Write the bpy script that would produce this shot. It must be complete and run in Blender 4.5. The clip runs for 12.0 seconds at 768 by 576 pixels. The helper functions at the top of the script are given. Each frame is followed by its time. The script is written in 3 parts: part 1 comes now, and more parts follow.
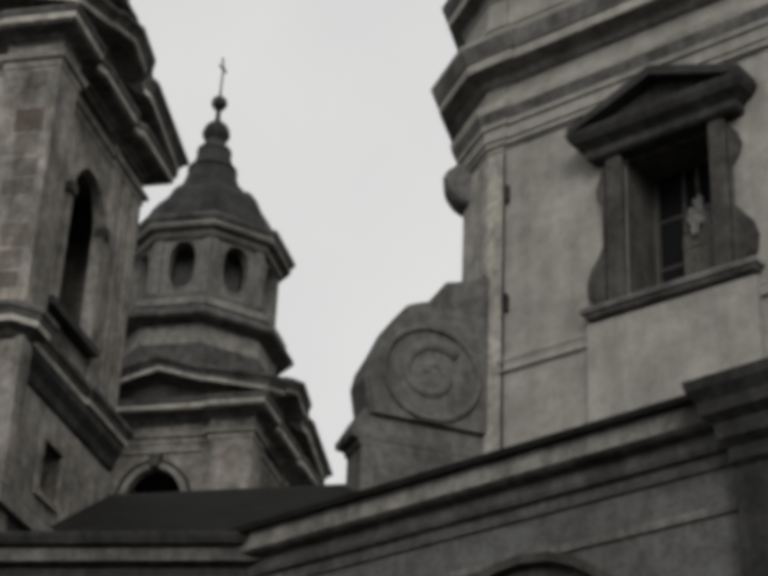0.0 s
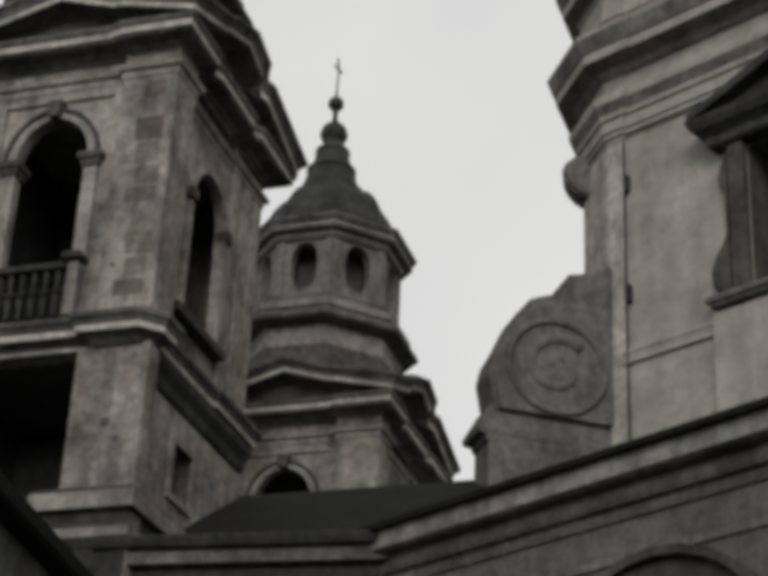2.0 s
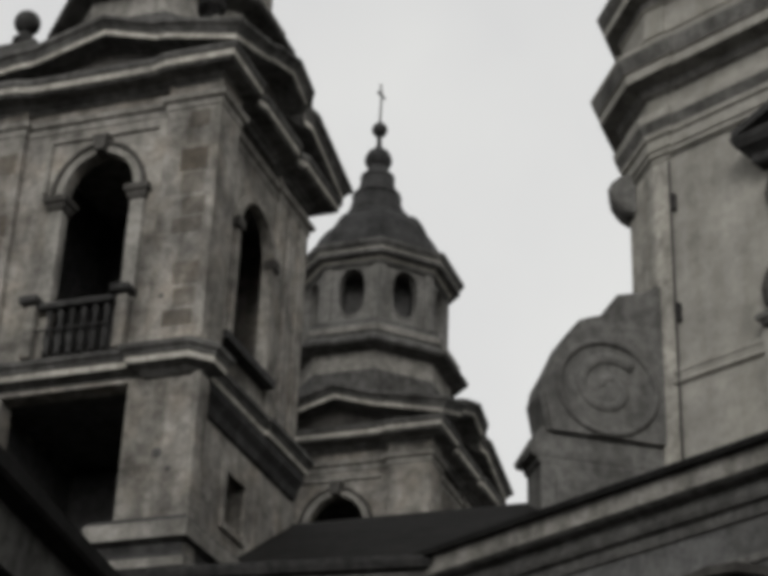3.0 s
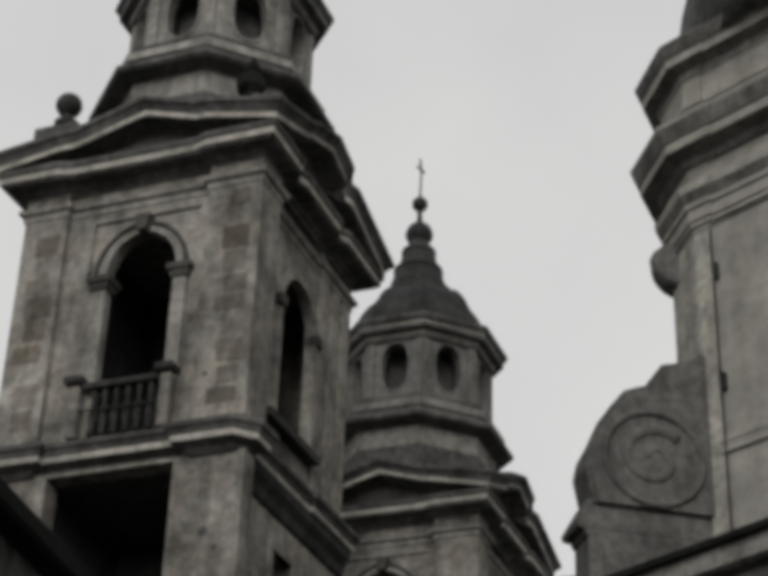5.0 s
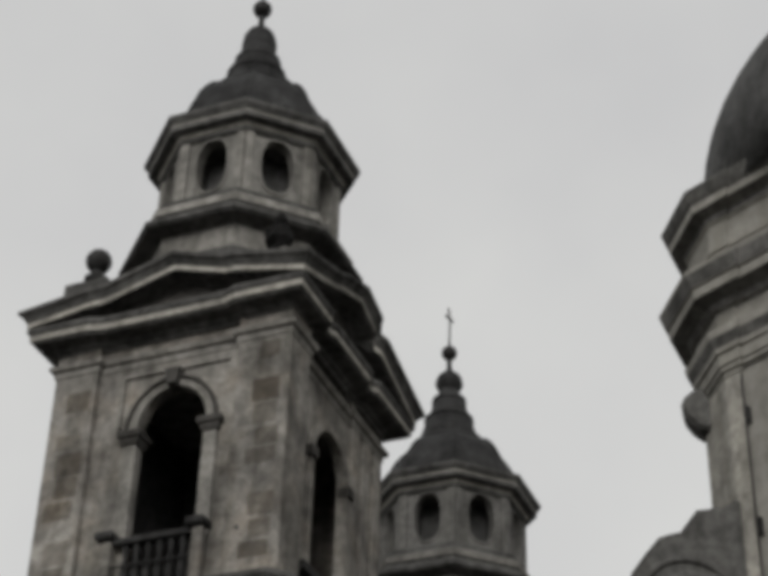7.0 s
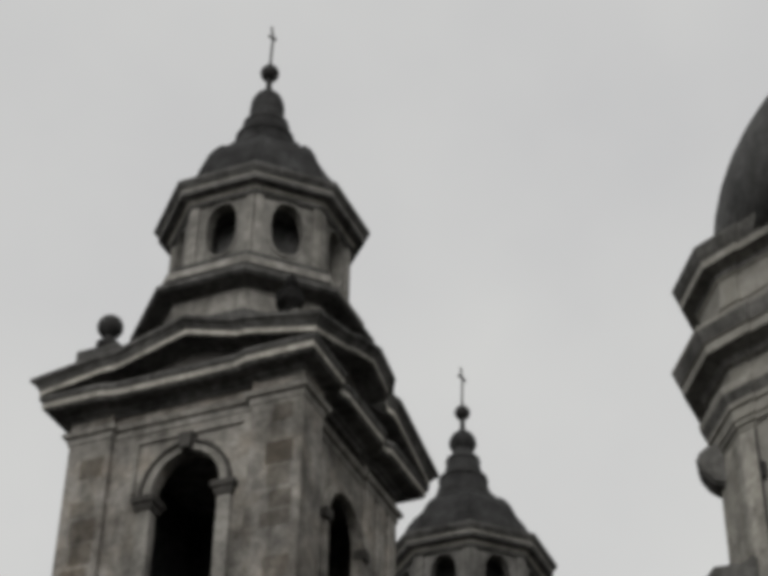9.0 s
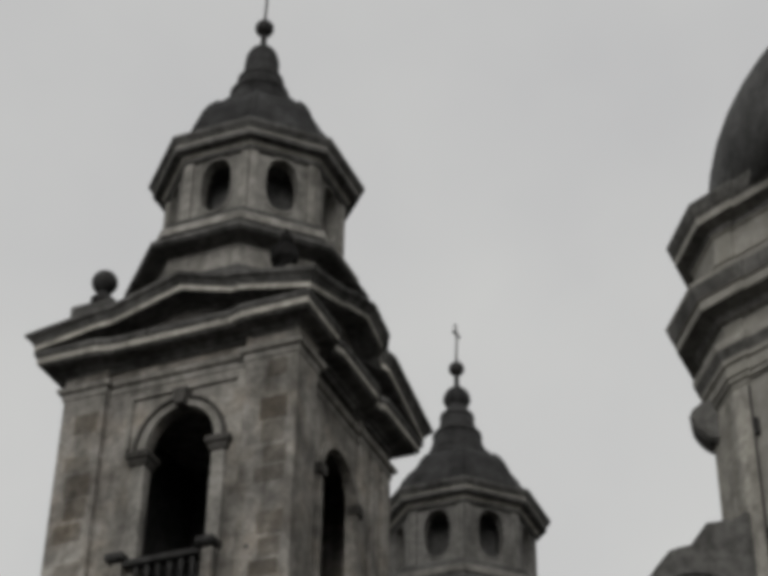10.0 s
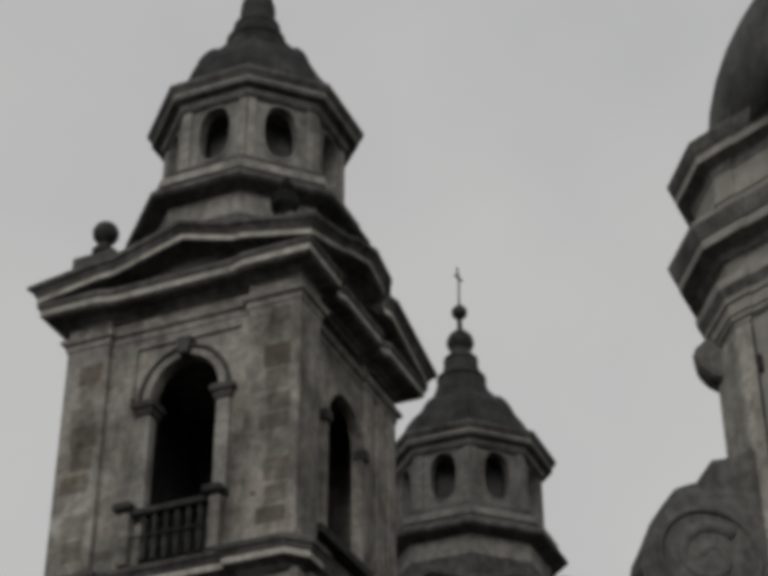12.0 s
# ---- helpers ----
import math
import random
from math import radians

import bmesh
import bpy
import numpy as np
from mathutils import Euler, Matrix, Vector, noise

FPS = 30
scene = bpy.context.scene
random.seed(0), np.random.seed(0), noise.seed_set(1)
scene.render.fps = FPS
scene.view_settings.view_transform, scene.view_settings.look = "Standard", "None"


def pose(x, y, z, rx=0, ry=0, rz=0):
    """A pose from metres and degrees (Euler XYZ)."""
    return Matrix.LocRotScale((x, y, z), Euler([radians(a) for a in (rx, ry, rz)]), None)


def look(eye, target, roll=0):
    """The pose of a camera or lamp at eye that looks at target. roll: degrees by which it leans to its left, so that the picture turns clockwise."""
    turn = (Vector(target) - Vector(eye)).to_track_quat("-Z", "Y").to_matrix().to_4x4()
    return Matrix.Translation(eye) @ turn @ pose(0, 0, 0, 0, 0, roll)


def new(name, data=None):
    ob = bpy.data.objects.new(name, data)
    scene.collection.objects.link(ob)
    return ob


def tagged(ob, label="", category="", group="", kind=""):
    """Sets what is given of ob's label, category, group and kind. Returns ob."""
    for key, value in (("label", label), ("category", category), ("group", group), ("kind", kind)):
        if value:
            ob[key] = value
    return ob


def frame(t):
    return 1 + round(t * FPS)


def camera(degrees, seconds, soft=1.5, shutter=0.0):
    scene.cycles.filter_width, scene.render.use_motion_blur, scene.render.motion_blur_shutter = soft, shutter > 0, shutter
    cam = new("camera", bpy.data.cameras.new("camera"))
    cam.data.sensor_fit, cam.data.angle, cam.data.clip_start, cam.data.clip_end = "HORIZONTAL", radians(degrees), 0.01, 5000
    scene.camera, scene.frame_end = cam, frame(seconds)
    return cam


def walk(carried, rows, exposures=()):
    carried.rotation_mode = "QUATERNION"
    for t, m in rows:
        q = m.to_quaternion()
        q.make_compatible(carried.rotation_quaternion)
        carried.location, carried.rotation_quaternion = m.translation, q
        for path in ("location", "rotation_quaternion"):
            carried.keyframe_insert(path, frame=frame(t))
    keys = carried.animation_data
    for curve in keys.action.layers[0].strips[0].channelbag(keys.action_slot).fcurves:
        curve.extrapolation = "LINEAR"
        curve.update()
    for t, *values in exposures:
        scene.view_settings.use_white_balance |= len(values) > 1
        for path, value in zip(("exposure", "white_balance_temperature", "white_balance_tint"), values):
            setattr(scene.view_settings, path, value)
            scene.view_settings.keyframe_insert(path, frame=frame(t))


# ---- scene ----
# The camera stands in the square and turns where it is.
cam = camera(23.92, 12.0, soft=6.0)
EYE = 1.6
TURNS = [  # seconds, turn to the left, tilt up, lean to the right
    (0.0, -0.006, 27.820, -2.591), (0.5, 1.821, 27.476, -2.821), (1.0, 2.913, 26.954, -3.056),
    (1.5, 3.473, 26.708, -2.854), (2.0, 4.342, 27.532, -2.770), (2.5, 4.824, 27.873, -2.413),
    (3.0, 6.088, 28.256, -2.192), (3.2, 6.410, 28.271, -1.954), (4.8, 7.538, 30.441, -2.199),
    (5.0, 7.726, 30.555, -1.986), (5.5, 8.038, 31.206, -2.149), (6.0, 8.175, 32.790, -1.671),
    (6.5, 8.415, 33.973, -1.546), (7.0, 9.011, 35.254, -1.631), (7.5, 9.459, 36.724, -1.146),
    (7.7, 9.620, 37.441, -1.414), (9.3, 9.469, 36.929, -0.831), (9.5, 9.341, 36.688, -1.088),
    (10.0, 9.258, 35.779, -0.897), (10.5, 9.333, 34.997, -1.037), (11.0, 9.215, 34.626, -0.648),
    (11.5, 9.160, 34.239, -0.083), (12.0, 9.314, 34.046, 0.280),
]
EXPOSURES = [(0.0, 0.0), (3.0, 0.03), (5.0, -0.11), (6.5, -0.14), (7.5, -0.2), (9.5, -0.2), (10.5, -0.45), (12.0, -0.48)]
walk(cam, [(t, pose(0, 0, EYE, 0, 0, turn) @ pose(0, 0, 0, 90 + tilt, 0, 0) @ pose(0, 0, 0, 0, 0, -lean))
           for t, turn, tilt, lean in TURNS], EXPOSURES)

# ---- light: an overcast sky, with a weak broad sun behind the cloud ----
SUN_UP, SUN_TURN = 26, 178
world = bpy.data.worlds.new("overcast_sky")
scene.world = world
world.use_nodes = True
wn, wl = world.node_tree.nodes, world.node_tree.links
wn.clear()
sky = wn.new("ShaderNodeTexSky")
sky.sky_type, sky.sun_disc = "NISHITA", False
sky.sun_elevation, sky.sun_rotation = radians(SUN_UP), radians(SUN_TURN)
sky.dust_density, sky.air_density = 6.0, 1.0
grey = wn.new("ShaderNodeHueSaturation")
grey.inputs["Saturation"].default_value = 0.12
cloud = wn.new("ShaderNodeMixRGB")
cloud.inputs["Fac"].default_value = 0.72
cloud.inputs["Color2"].default_value = (8.6, 8.6, 8.5, 1)
back = wn.new("ShaderNodeBackground")
back.inputs["Strength"].default_value = 0.106
wout = wn.new("ShaderNodeOutputWorld")
coord = wn.new("ShaderNodeTexCoord")
drift = wn.new("ShaderNodeTexNoise")
drift.inputs["Scale"].default_value, drift.inputs["Detail"].default_value = 5.0, 4
wl.new(coord.outputs["Generated"], drift.inputs["Vector"])
tone = wn.new("ShaderNodeValToRGB")
tone.color_ramp.elements[0].position, tone.color_ramp.elements[1].position = 0.3, 0.7
tone.color_ramp.elements[0].color, tone.color_ramp.elements[1].color = (0.9, 0.9, 0.91, 1), (1, 1, 0.99, 1)
wl.new(drift.outputs["Fac"], tone.inputs["Fac"])
uneven = wn.new("ShaderNodeMixRGB")
uneven.blend_type = "MULTIPLY"
uneven.inputs["Fac"].default_value = 1.0
wl.new(sky.outputs["Color"], grey.inputs["Color"])
wl.new(grey.outputs["Color"], cloud.inputs["Color1"])
wl.new(cloud.outputs["Color"], uneven.inputs["Color1"])
wl.new(tone.outputs["Color"], uneven.inputs["Color2"])
wl.new(uneven.outputs["Color"], back.inputs["Color"])
wl.new(back.outputs["Background"], wout.inputs["Surface"])
sun = new("sun", bpy.data.lights.new("sun", "SUN"))
sun.data.energy, sun.data.angle, sun.data.color = 0.85, radians(22), (1.0, 0.97, 0.93)
sun.matrix_world = look((-1.6, -40, 42), (-4, 30, 8))


# ---- materials ----
def material(name, base, dark, rough=0.9, scale=1.0, stain=0.5, bump=0.3, metal=0.0, streak=0.5, warm=None, per_piece=0.0):
    """Weathered mineral or metal surface: grain, blotches, and rain streaks that run downwards."""
    m = bpy.data.materials.new(name)
    m.use_nodes = True
    n, l = m.node_tree.nodes, m.node_tree.links
    b = n["Principled BSDF"]
    b.inputs["Roughness"].default_value, b.inputs["Metallic"].default_value = rough, metal
    b.inputs["Specular IOR Level"].default_value = 0.12 if rough > 0.65 else 0.4
    geo = n.new("ShaderNodeNewGeometry")
    blot = n.new("ShaderNodeTexNoise")
    blot.inputs["Scale"].default_value, blot.inputs["Detail"].default_value = 0.9 * scale, 8
    blot.inputs["Roughness"].default_value = 0.65
    l.new(geo.outputs["Position"], blot.inputs["Vector"])
    stretch = n.new("ShaderNodeVectorMath")
    stretch.operation = "MULTIPLY"
    stretch.inputs[1].default_value = (3.2 * scale, 3.2 * scale, 0.35 * scale)
    l.new(geo.outputs["Position"], stretch.inputs[0])
    run = n.new("ShaderNodeTexNoise")
    run.inputs["Scale"].default_value, run.inputs["Detail"].default_value = 1.0, 6
    l.new(stretch.outputs["Vector"], run.inputs["Vector"])
    grain = n.new("ShaderNodeTexNoise")
    grain.inputs["Scale"].default_value, grain.inputs["Detail"].default_value = 22 * scale, 6
    l.new(geo.outputs["Position"], grain.inputs["Vector"])

    def ramp(src, lo, hi, a, c):
        r = n.new("ShaderNodeValToRGB")
        r.color_ramp.elements[0].position, r.color_ramp.elements[1].position = lo, hi
        r.color_ramp.elements[0].color, r.color_ramp.elements[1].color = (*a, 1), (*c, 1)
        l.new(src, r.inputs["Fac"])
        return r.outputs["Color"]

    def mix(kind, fac, a, c):
        x = n.new("ShaderNodeMixRGB")
        x.blend_type = kind
        x.inputs["Fac"].default_value = fac
        l.new(a, x.inputs["Color1"])
        l.new(c, x.inputs["Color2"])
        return x.outputs["Color"]

    col = ramp(blot.outputs["Fac"], 0.38, 0.66, dark, base)
    if warm:
        w = n.new("ShaderNodeTexNoise")
        w.inputs["Scale"].default_value, w.inputs["Detail"].default_value = 1.7 * scale, 5
        off = n.new("ShaderNodeVectorMath")
        off.inputs[1].default_value = (17.0, 5.0, 9.0)
        l.new(geo.outputs["Position"], off.inputs[0])
        l.new(off.outputs["Vector"], w.inputs["Vector"])
        col = mix("MULTIPLY", 0.8, col, ramp(w.outputs["Fac"], 0.45, 0.7, (1, 1, 1), warm))
    k = 1 - 0.75 * streak
    col = mix("MULTIPLY", 1.0, col, ramp(run.outputs["Fac"], 0.36, 0.58, (k, k, k * 0.98), (1, 1, 1)))
    g = 1 - 0.45 * stain
    col = mix("MULTIPLY", 1.0, col, ramp(grain.outputs["Fac"], 0.3, 0.6, (g, g, g), (1, 1, 1)))
    pat = n.new("ShaderNodeTexNoise")
    pat.inputs["Scale"].default_value, pat.inputs["Detail"].default_value = 5.5 * scale, 3
    l.new(geo.outputs["Position"], pat.inputs["Vector"])
    h = 1 - 0.55 * stain
    col = mix("MULTIPLY", 1.0, col, ramp(pat.outputs["Fac"], 0.38, 0.6, (h, h, h), (1, 1, 1)))
    if per_piece:
        info = n.new("ShaderNodeObjectInfo")
        q = 1 - per_piece
        col = mix("MULTIPLY", 1.0, col, ramp(info.outputs["Random"], 0.0, 1.0, (q, q * 0.97, q * 0.94), (1, 1, 1)))
    l.new(col, b.inputs["Base Color"])
    bp = n.new("ShaderNodeBump")
    bp.inputs["Strength"].default_value, bp.inputs["Distance"].default_value = bump, 0.03
    l.new(grain.outputs["Fac"], bp.inputs["Height"])
    l.new(bp.outputs["Normal"], b.inputs["Normal"])
    return m


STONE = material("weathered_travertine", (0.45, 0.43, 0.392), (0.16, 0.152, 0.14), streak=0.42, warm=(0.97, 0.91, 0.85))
BLOCK = material("patched_ashlar", (0.32, 0.298, 0.265), (0.15, 0.139, 0.124), streak=0.3, warm=(0.93, 0.86, 0.78), per_piece=0.45)
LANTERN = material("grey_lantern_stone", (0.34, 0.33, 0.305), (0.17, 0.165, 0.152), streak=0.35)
MOULD = material("dull_grey_stone", (0.27, 0.264, 0.25), (0.13, 0.127, 0.12), streak=0.25, scale=1.2)
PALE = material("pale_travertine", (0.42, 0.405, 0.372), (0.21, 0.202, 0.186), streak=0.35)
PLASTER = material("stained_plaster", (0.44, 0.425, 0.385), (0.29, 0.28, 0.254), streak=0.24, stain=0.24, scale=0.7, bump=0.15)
# low light in the recess beside the tower put into this darker render
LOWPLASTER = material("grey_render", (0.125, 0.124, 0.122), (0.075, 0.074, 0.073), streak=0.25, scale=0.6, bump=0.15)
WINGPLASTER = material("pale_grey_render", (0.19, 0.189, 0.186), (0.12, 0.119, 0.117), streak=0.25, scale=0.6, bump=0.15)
SCROLLSTONE = material("dirty_scroll_stone", (0.21, 0.206, 0.196), (0.11, 0.108, 0.103), streak=0.35)
GRIME = material("grimy_window_stone", (0.13, 0.124, 0.115), (0.06, 0.057, 0.053), streak=0.4)
NEARBLACK = material("near_black_stone", (0.085, 0.084, 0.083), (0.038, 0.0375, 0.037), streak=0.3, scale=1.3)
LEAD = material("lead_roofing", (0.068, 0.068, 0.068), (0.03, 0.03, 0.03), rough=0.75, streak=0.35, scale=1.3)
DOMELEAD = material("pale_dome_lead", (0.15, 0.149, 0.146), (0.075, 0.0745, 0.073), rough=0.75, streak=0.4, scale=0.8)
TILE = material("dark_roof_tile", (0.02, 0.0195, 0.019), (0.011, 0.0106, 0.01), streak=0.3, scale=2)
# light and shade of mouldings put into two stones: dark body, bright lips
DARKSTONE = material("darkened_stone", (0.18, 0.177, 0.17), (0.075, 0.0735, 0.071), streak=0.3, scale=1.3)
BRIGHTSTONE = material("brightened_stone", (0.6, 0.575, 0.515), (0.33, 0.318, 0.288), streak=0.3)
IRON = material("dark_iron", (0.045, 0.043, 0.042), (0.025, 0.024, 0.024), rough=0.6, metal=0.5, streak=0.2)
WOOD = material("grey_painted_wood", (0.16, 0.15, 0.135), (0.1, 0.094, 0.085), rough=0.7, streak=0.2, scale=2)
GLINT = material("white_glint", (0.7, 0.69, 0.66), (0.5, 0.49, 0.47), streak=0.2, scale=4)
# dark colour that stands in for the shade inside openings
DARK = material("inner_shade", (0.13, 0.129, 0.127), (0.09, 0.089, 0.088), streak=0.2)
PAVING = material("stone_paving", (0.24, 0.233, 0.222), (0.15, 0.146, 0.14), streak=0.0, scale=0.5)
GLASS = bpy.data.materials.new("window_glass")
GLASS.use_nodes = True
GLASS.node_tree.nodes["Principled BSDF"].inputs["Base Color"].default_value = (0.012, 0.013, 0.014, 1)
GLASS.node_tree.nodes["Principled BSDF"].inputs["Roughness"].default_value = 0.06


# ---- mesh helpers ----
def part(name, bm, mat, parent=None, label="", smooth=False, toned=None):
    me = bpy.data.meshes.new(name)
    bmesh.ops.recalc_face_normals(bm, faces=bm.faces)
    bm.to_mesh(me)
    bm.free()
    me.materials.append(mat)
    if toned:
        me.materials.append(toned)
    if smooth:
        for f in me.polygons:
            f.use_smooth = True
    ob = new(name, me)
    if parent:
        ob.parent = parent
    return tagged(ob, label)


def thing(name, m, label, category, group="", kind=""):
    ob = new(name)
    ob.matrix_world = m
    return tagged(ob, label, category, group, kind)


def box(bm, x0, x1, y0, y1, z0, z1):
    v = [bm.verts.new((x, y, z)) for z in (z0, z1) for x, y in ((x0, y0), (x1, y0), (x1, y1), (x0, y1))]
    for f in ((0, 3, 2, 1), (4, 5, 6, 7), (0, 1, 5, 4), (1, 2, 6, 5), (2, 3, 7, 6), (3, 0, 4, 7)):
        bm.faces.new([v[i] for i in f])
    return bm


def blk(x0, x1, y0, y1, z0, z1, r=0.02):
    bm = box(bmesh.new(), x0, x1, y0, y1, z0, z1)
    if r:
        bmesh.ops.bevel(bm, geom=bm.edges[:], offset=r, segments=1, affect="EDGES")
    return bm


def shifted(poly, d):
    """A closed counter-clockwise outline moved outwards by d, with mitred corners."""
    out, n = [], len(poly)
    for i in range(n):
        p, a, b = Vector(poly[i]), Vector(poly[i - 1]), Vector(poly[(i + 1) % n])
        e, f = (p - a).normalized(), (b - p).normalized()
        ne, nf = Vector((e.y, -e.x)), Vector((f.y, -f.x))
        k = 1 + ne.dot(nf)
        out.append(p + (ne + nf) * (d / max(k, 0.3)))
    return out


def mould(bm, poly, profile, caps=True, shift=shifted, toned=()):
    """Sweeps a profile of (offset, z), from below upwards, round a closed outline; the listed steps take the second
    material.
    """
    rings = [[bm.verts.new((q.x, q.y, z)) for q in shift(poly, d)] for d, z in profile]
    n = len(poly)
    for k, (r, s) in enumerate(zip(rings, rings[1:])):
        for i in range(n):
            bm.faces.new((r[i], r[(i + 1) % n], s[(i + 1) % n], s[i])).material_index = int(k in toned)
    if caps:
        bm.faces.new(rings[0][::-1])
        bm.faces.new(rings[-1])
    return bm


def ngon(cx, cy, r, n=8, turn=22.5):
    return [(cx + r * math.cos(radians(turn + 360 * i / n)), cy + r * math.sin(radians(turn + 360 * i / n))) for i in range(n)]


def lathe(bm, cx, cy, profile, n=20, turn=0.0):
    rings = []
    for r, z in profile:
        rings.append([bm.verts.new((cx + r * math.cos(radians(turn) + 2 * math.pi * i / n), cy + r * math.sin(radians(turn) + 2 * math.pi * i / n), z)) for i in range(n)])
    for r, s in zip(rings, rings[1:]):
        for i in range(n):
            bm.faces.new((r[i], r[(i + 1) % n], s[(i + 1) % n], s[i]))
    bm.faces.new(rings[0][::-1])
    bm.faces.new(rings[-1])
    return bm


def slab(bm, outline, y0, y1, place=lambda x, y, z: (x, y, z), toned=()):
    """Extrudes an outline of (x, z) from y0 to y1."""
    f = [bm.verts.new(place(x, y0, z)) for x, z in outline]
    b = [bm.verts.new(place(x, y1, z)) for x, z in outline]
    bm.faces.new(f)
    bm.faces.new(b[::-1])
    n = len(f)
    for i in range(n):
        bm.faces.new((f[i], b[i], b[(i + 1) % n], f[(i + 1) % n])).material_index = int(i in toned)
    return bm


def arch_line(cx, w, zb, zs, n=14, rise=1.0):
    """An arched opening's outline, from its lower left over the top to its lower right."""
    pts = [(cx - w / 2, zb)]
    for i in range(n + 1):
        a = math.pi * (1 - i / n)
        pts.append((cx + w / 2 * math.cos(a), zs + rise * w / 2 * math.sin(a)))
    return pts + [(cx + w / 2, zb)]


def holed(bm, x0, x1, z0, z1, hole, y0, y1, place=lambda x, y, z: (x, y, z)):
    """A wall from x0 to x1, of thickness y0 to y1, with an opening whose outline runs from its lower left to its lower right."""
    if hole[0][1] <= z0:
        rim = [(hole[0][0], z0), *hole[1:-1], (hole[-1][0], z0)]
        return slab(bm, [(x0, z0), *rim, (x1, z0), (x1, z1), (x0, z1)], y0, y1, place)
    outer = [(x0, z0), (x0, z1), (x1, z1), (x1, z0)]
    rows = []
    for y in (y0, y1):
        o = [bm.verts.new(place(x, y, z)) for x, z in outer]
        h = [bm.verts.new(place(x, y, z)) for x, z in hole]
        k = len(h) // 2
        bm.faces.new([o[0], o[1], *h[k - 1::-1]])
        bm.faces.new([o[1], o[2], *h[k:k + 1], *h[k - 1:k]])
        bm.faces.new([o[2], o[3], *h[:k - 1:-1]])
        bm.faces.new([o[3], o[0], h[0], h[-1]])
        rows.append((o, h))
    for u, v in zip(*rows):
        for i in range(len(u)):
            j = (i + 1) % len(u)
            bm.faces.new((u[i], u[j], v[j], v[i]))
    return bm


def band(bm, inner, outer, y0, y1, place=lambda x, y, z: (x, y, z), closed=False):
    """A raised band between two outlines of equal count."""
    n = len(inner)
    loops = [[bm.verts.new(place(x, y, z)) for x, z in line] for line, y in ((inner, y0), (outer, y0), (outer, y1), (inner, y1))]
    for i in range(n if closed else n - 1):
        j = (i + 1) % n
        for p, q in ((0, 1), (1, 2), (2, 3), (3, 0)):
            bm.faces.new((loops[p][i], loops[q][i], loops[q][j], loops[p][j]))
    if not closed:
        bm.faces.new([l[0] for l in loops])
        bm.faces.new([l[-1] for l in loops][::-1])
    return bm


def tube(bm, pts, r, n=8):
    rings = []
    for i, p in enumerate(pts):
        p = Vector(p)
        d = (Vector(pts[min(i + 1, len(pts) - 1)]) - Vector(pts[max(i - 1, 0)])).normalized()
        s = d.orthogonal().normalized() if not rings else (side - d * side.dot(d)).normalized()
        side = s
        t = d.cross(s)
        rr = r[i] if isinstance(r, (list, tuple)) else r
        rings.append([bm.verts.new(p + (s * math.cos(2 * math.pi * k / n) + t * math.sin(2 * math.pi * k / n)) * rr) for k in range(n)])
    for a, b in zip(rings, rings[1:]):
        for k in range(n):
            bm.faces.new((a[k], a[(k + 1) % n], b[(k + 1) % n], b[k]))
    bm.faces.new(rings[0][::-1])
    bm.faces.new(rings[-1])
    return bm


# ---- ground ----
g = bmesh.new()
bmesh.ops.create_grid(g, x_segments=8, y_segments=8, size=600)
tagged(part("ground", g, PAVING), "dark stone paving of the square", "ground", kind="structure")

# ---- the bell towers ----
AXIS = -13.8                    # the way in which the church stands
CORNER = Vector((-5.543, 26.425, 0))
TOWER_AT = pose(*CORNER, 0, 0, AXIS)
LX, LY = -2.80, 2.6             # the lantern's centre in the tower's own plan


XS = -0.6                       # the plane of the belfry's side walls, behind the front piers


def swapped(x, y, z):
    """Turns a wall drawn along x into one along the tower's side, y metres behind the side plane."""
    return (XS - y, x, z)


def plan(p, back=4.85, corner=((-0.48, None), (-0.28, 0.14), (-0.28, 0.4))):
    """The belfry's plan: front piers stand p proud, and stick out sideways past the side walls."""
    return [(-5.15, -p), (-4.25, -p), (-4.25, 0.08), (-1.35, 0.08), (-1.35, -p), *((x, -p if y is None else y) for x, y in corner), (XS, corner[-1][1]), (XS, 3.3), (XS + 0.06, 3.3),
            (XS + 0.06, back), (-4.6, back), (-4.6, 0.4), (-5.15, 0.4)]


PIER = ((-0.3, None), (-0.3, 0.8))
# the eaves' outline with each point's share of the gable's rise; the four corners have none
EAVES = [(-5.13, -0.06), (-4.4, -0.06), (-4.12, 0.03), (-2.62, 0.04), (-1.45, 0.03), (-1.2, -0.06), (-0.38, -0.06), (-0.38, 0.7), (-0.54, 0.9), (-0.54, 1.25), (-0.48, 1.4), (-0.48, 2.3),
         (-0.48, 2.85), (-0.58, 3.0), (-0.58, 3.4), (-0.48, 3.55), (-0.48, 4.75), (-2.8, 4.75), (-5.13, 4.75), (-5.13, 2.3)]
EAVES_RISE = []
for ex, ey in EAVES:
    if ey < 0.07 and not (ex > -0.4):
        EAVES_RISE.append(0.73 * max(0.0, 1 - abs(ex + 2.62) / 2.51))
    elif ey > 4.7:
        EAVES_RISE.append(0.73 if ex == -2.8 else 0.0)
    else:
        EAVES_RISE.append(1.15 * max(0.0, 1 - abs(ey - 2.3) / 2.5) ** (0.8 if ey < 2.3 else 1.0) if ey > 0 else 0.0)


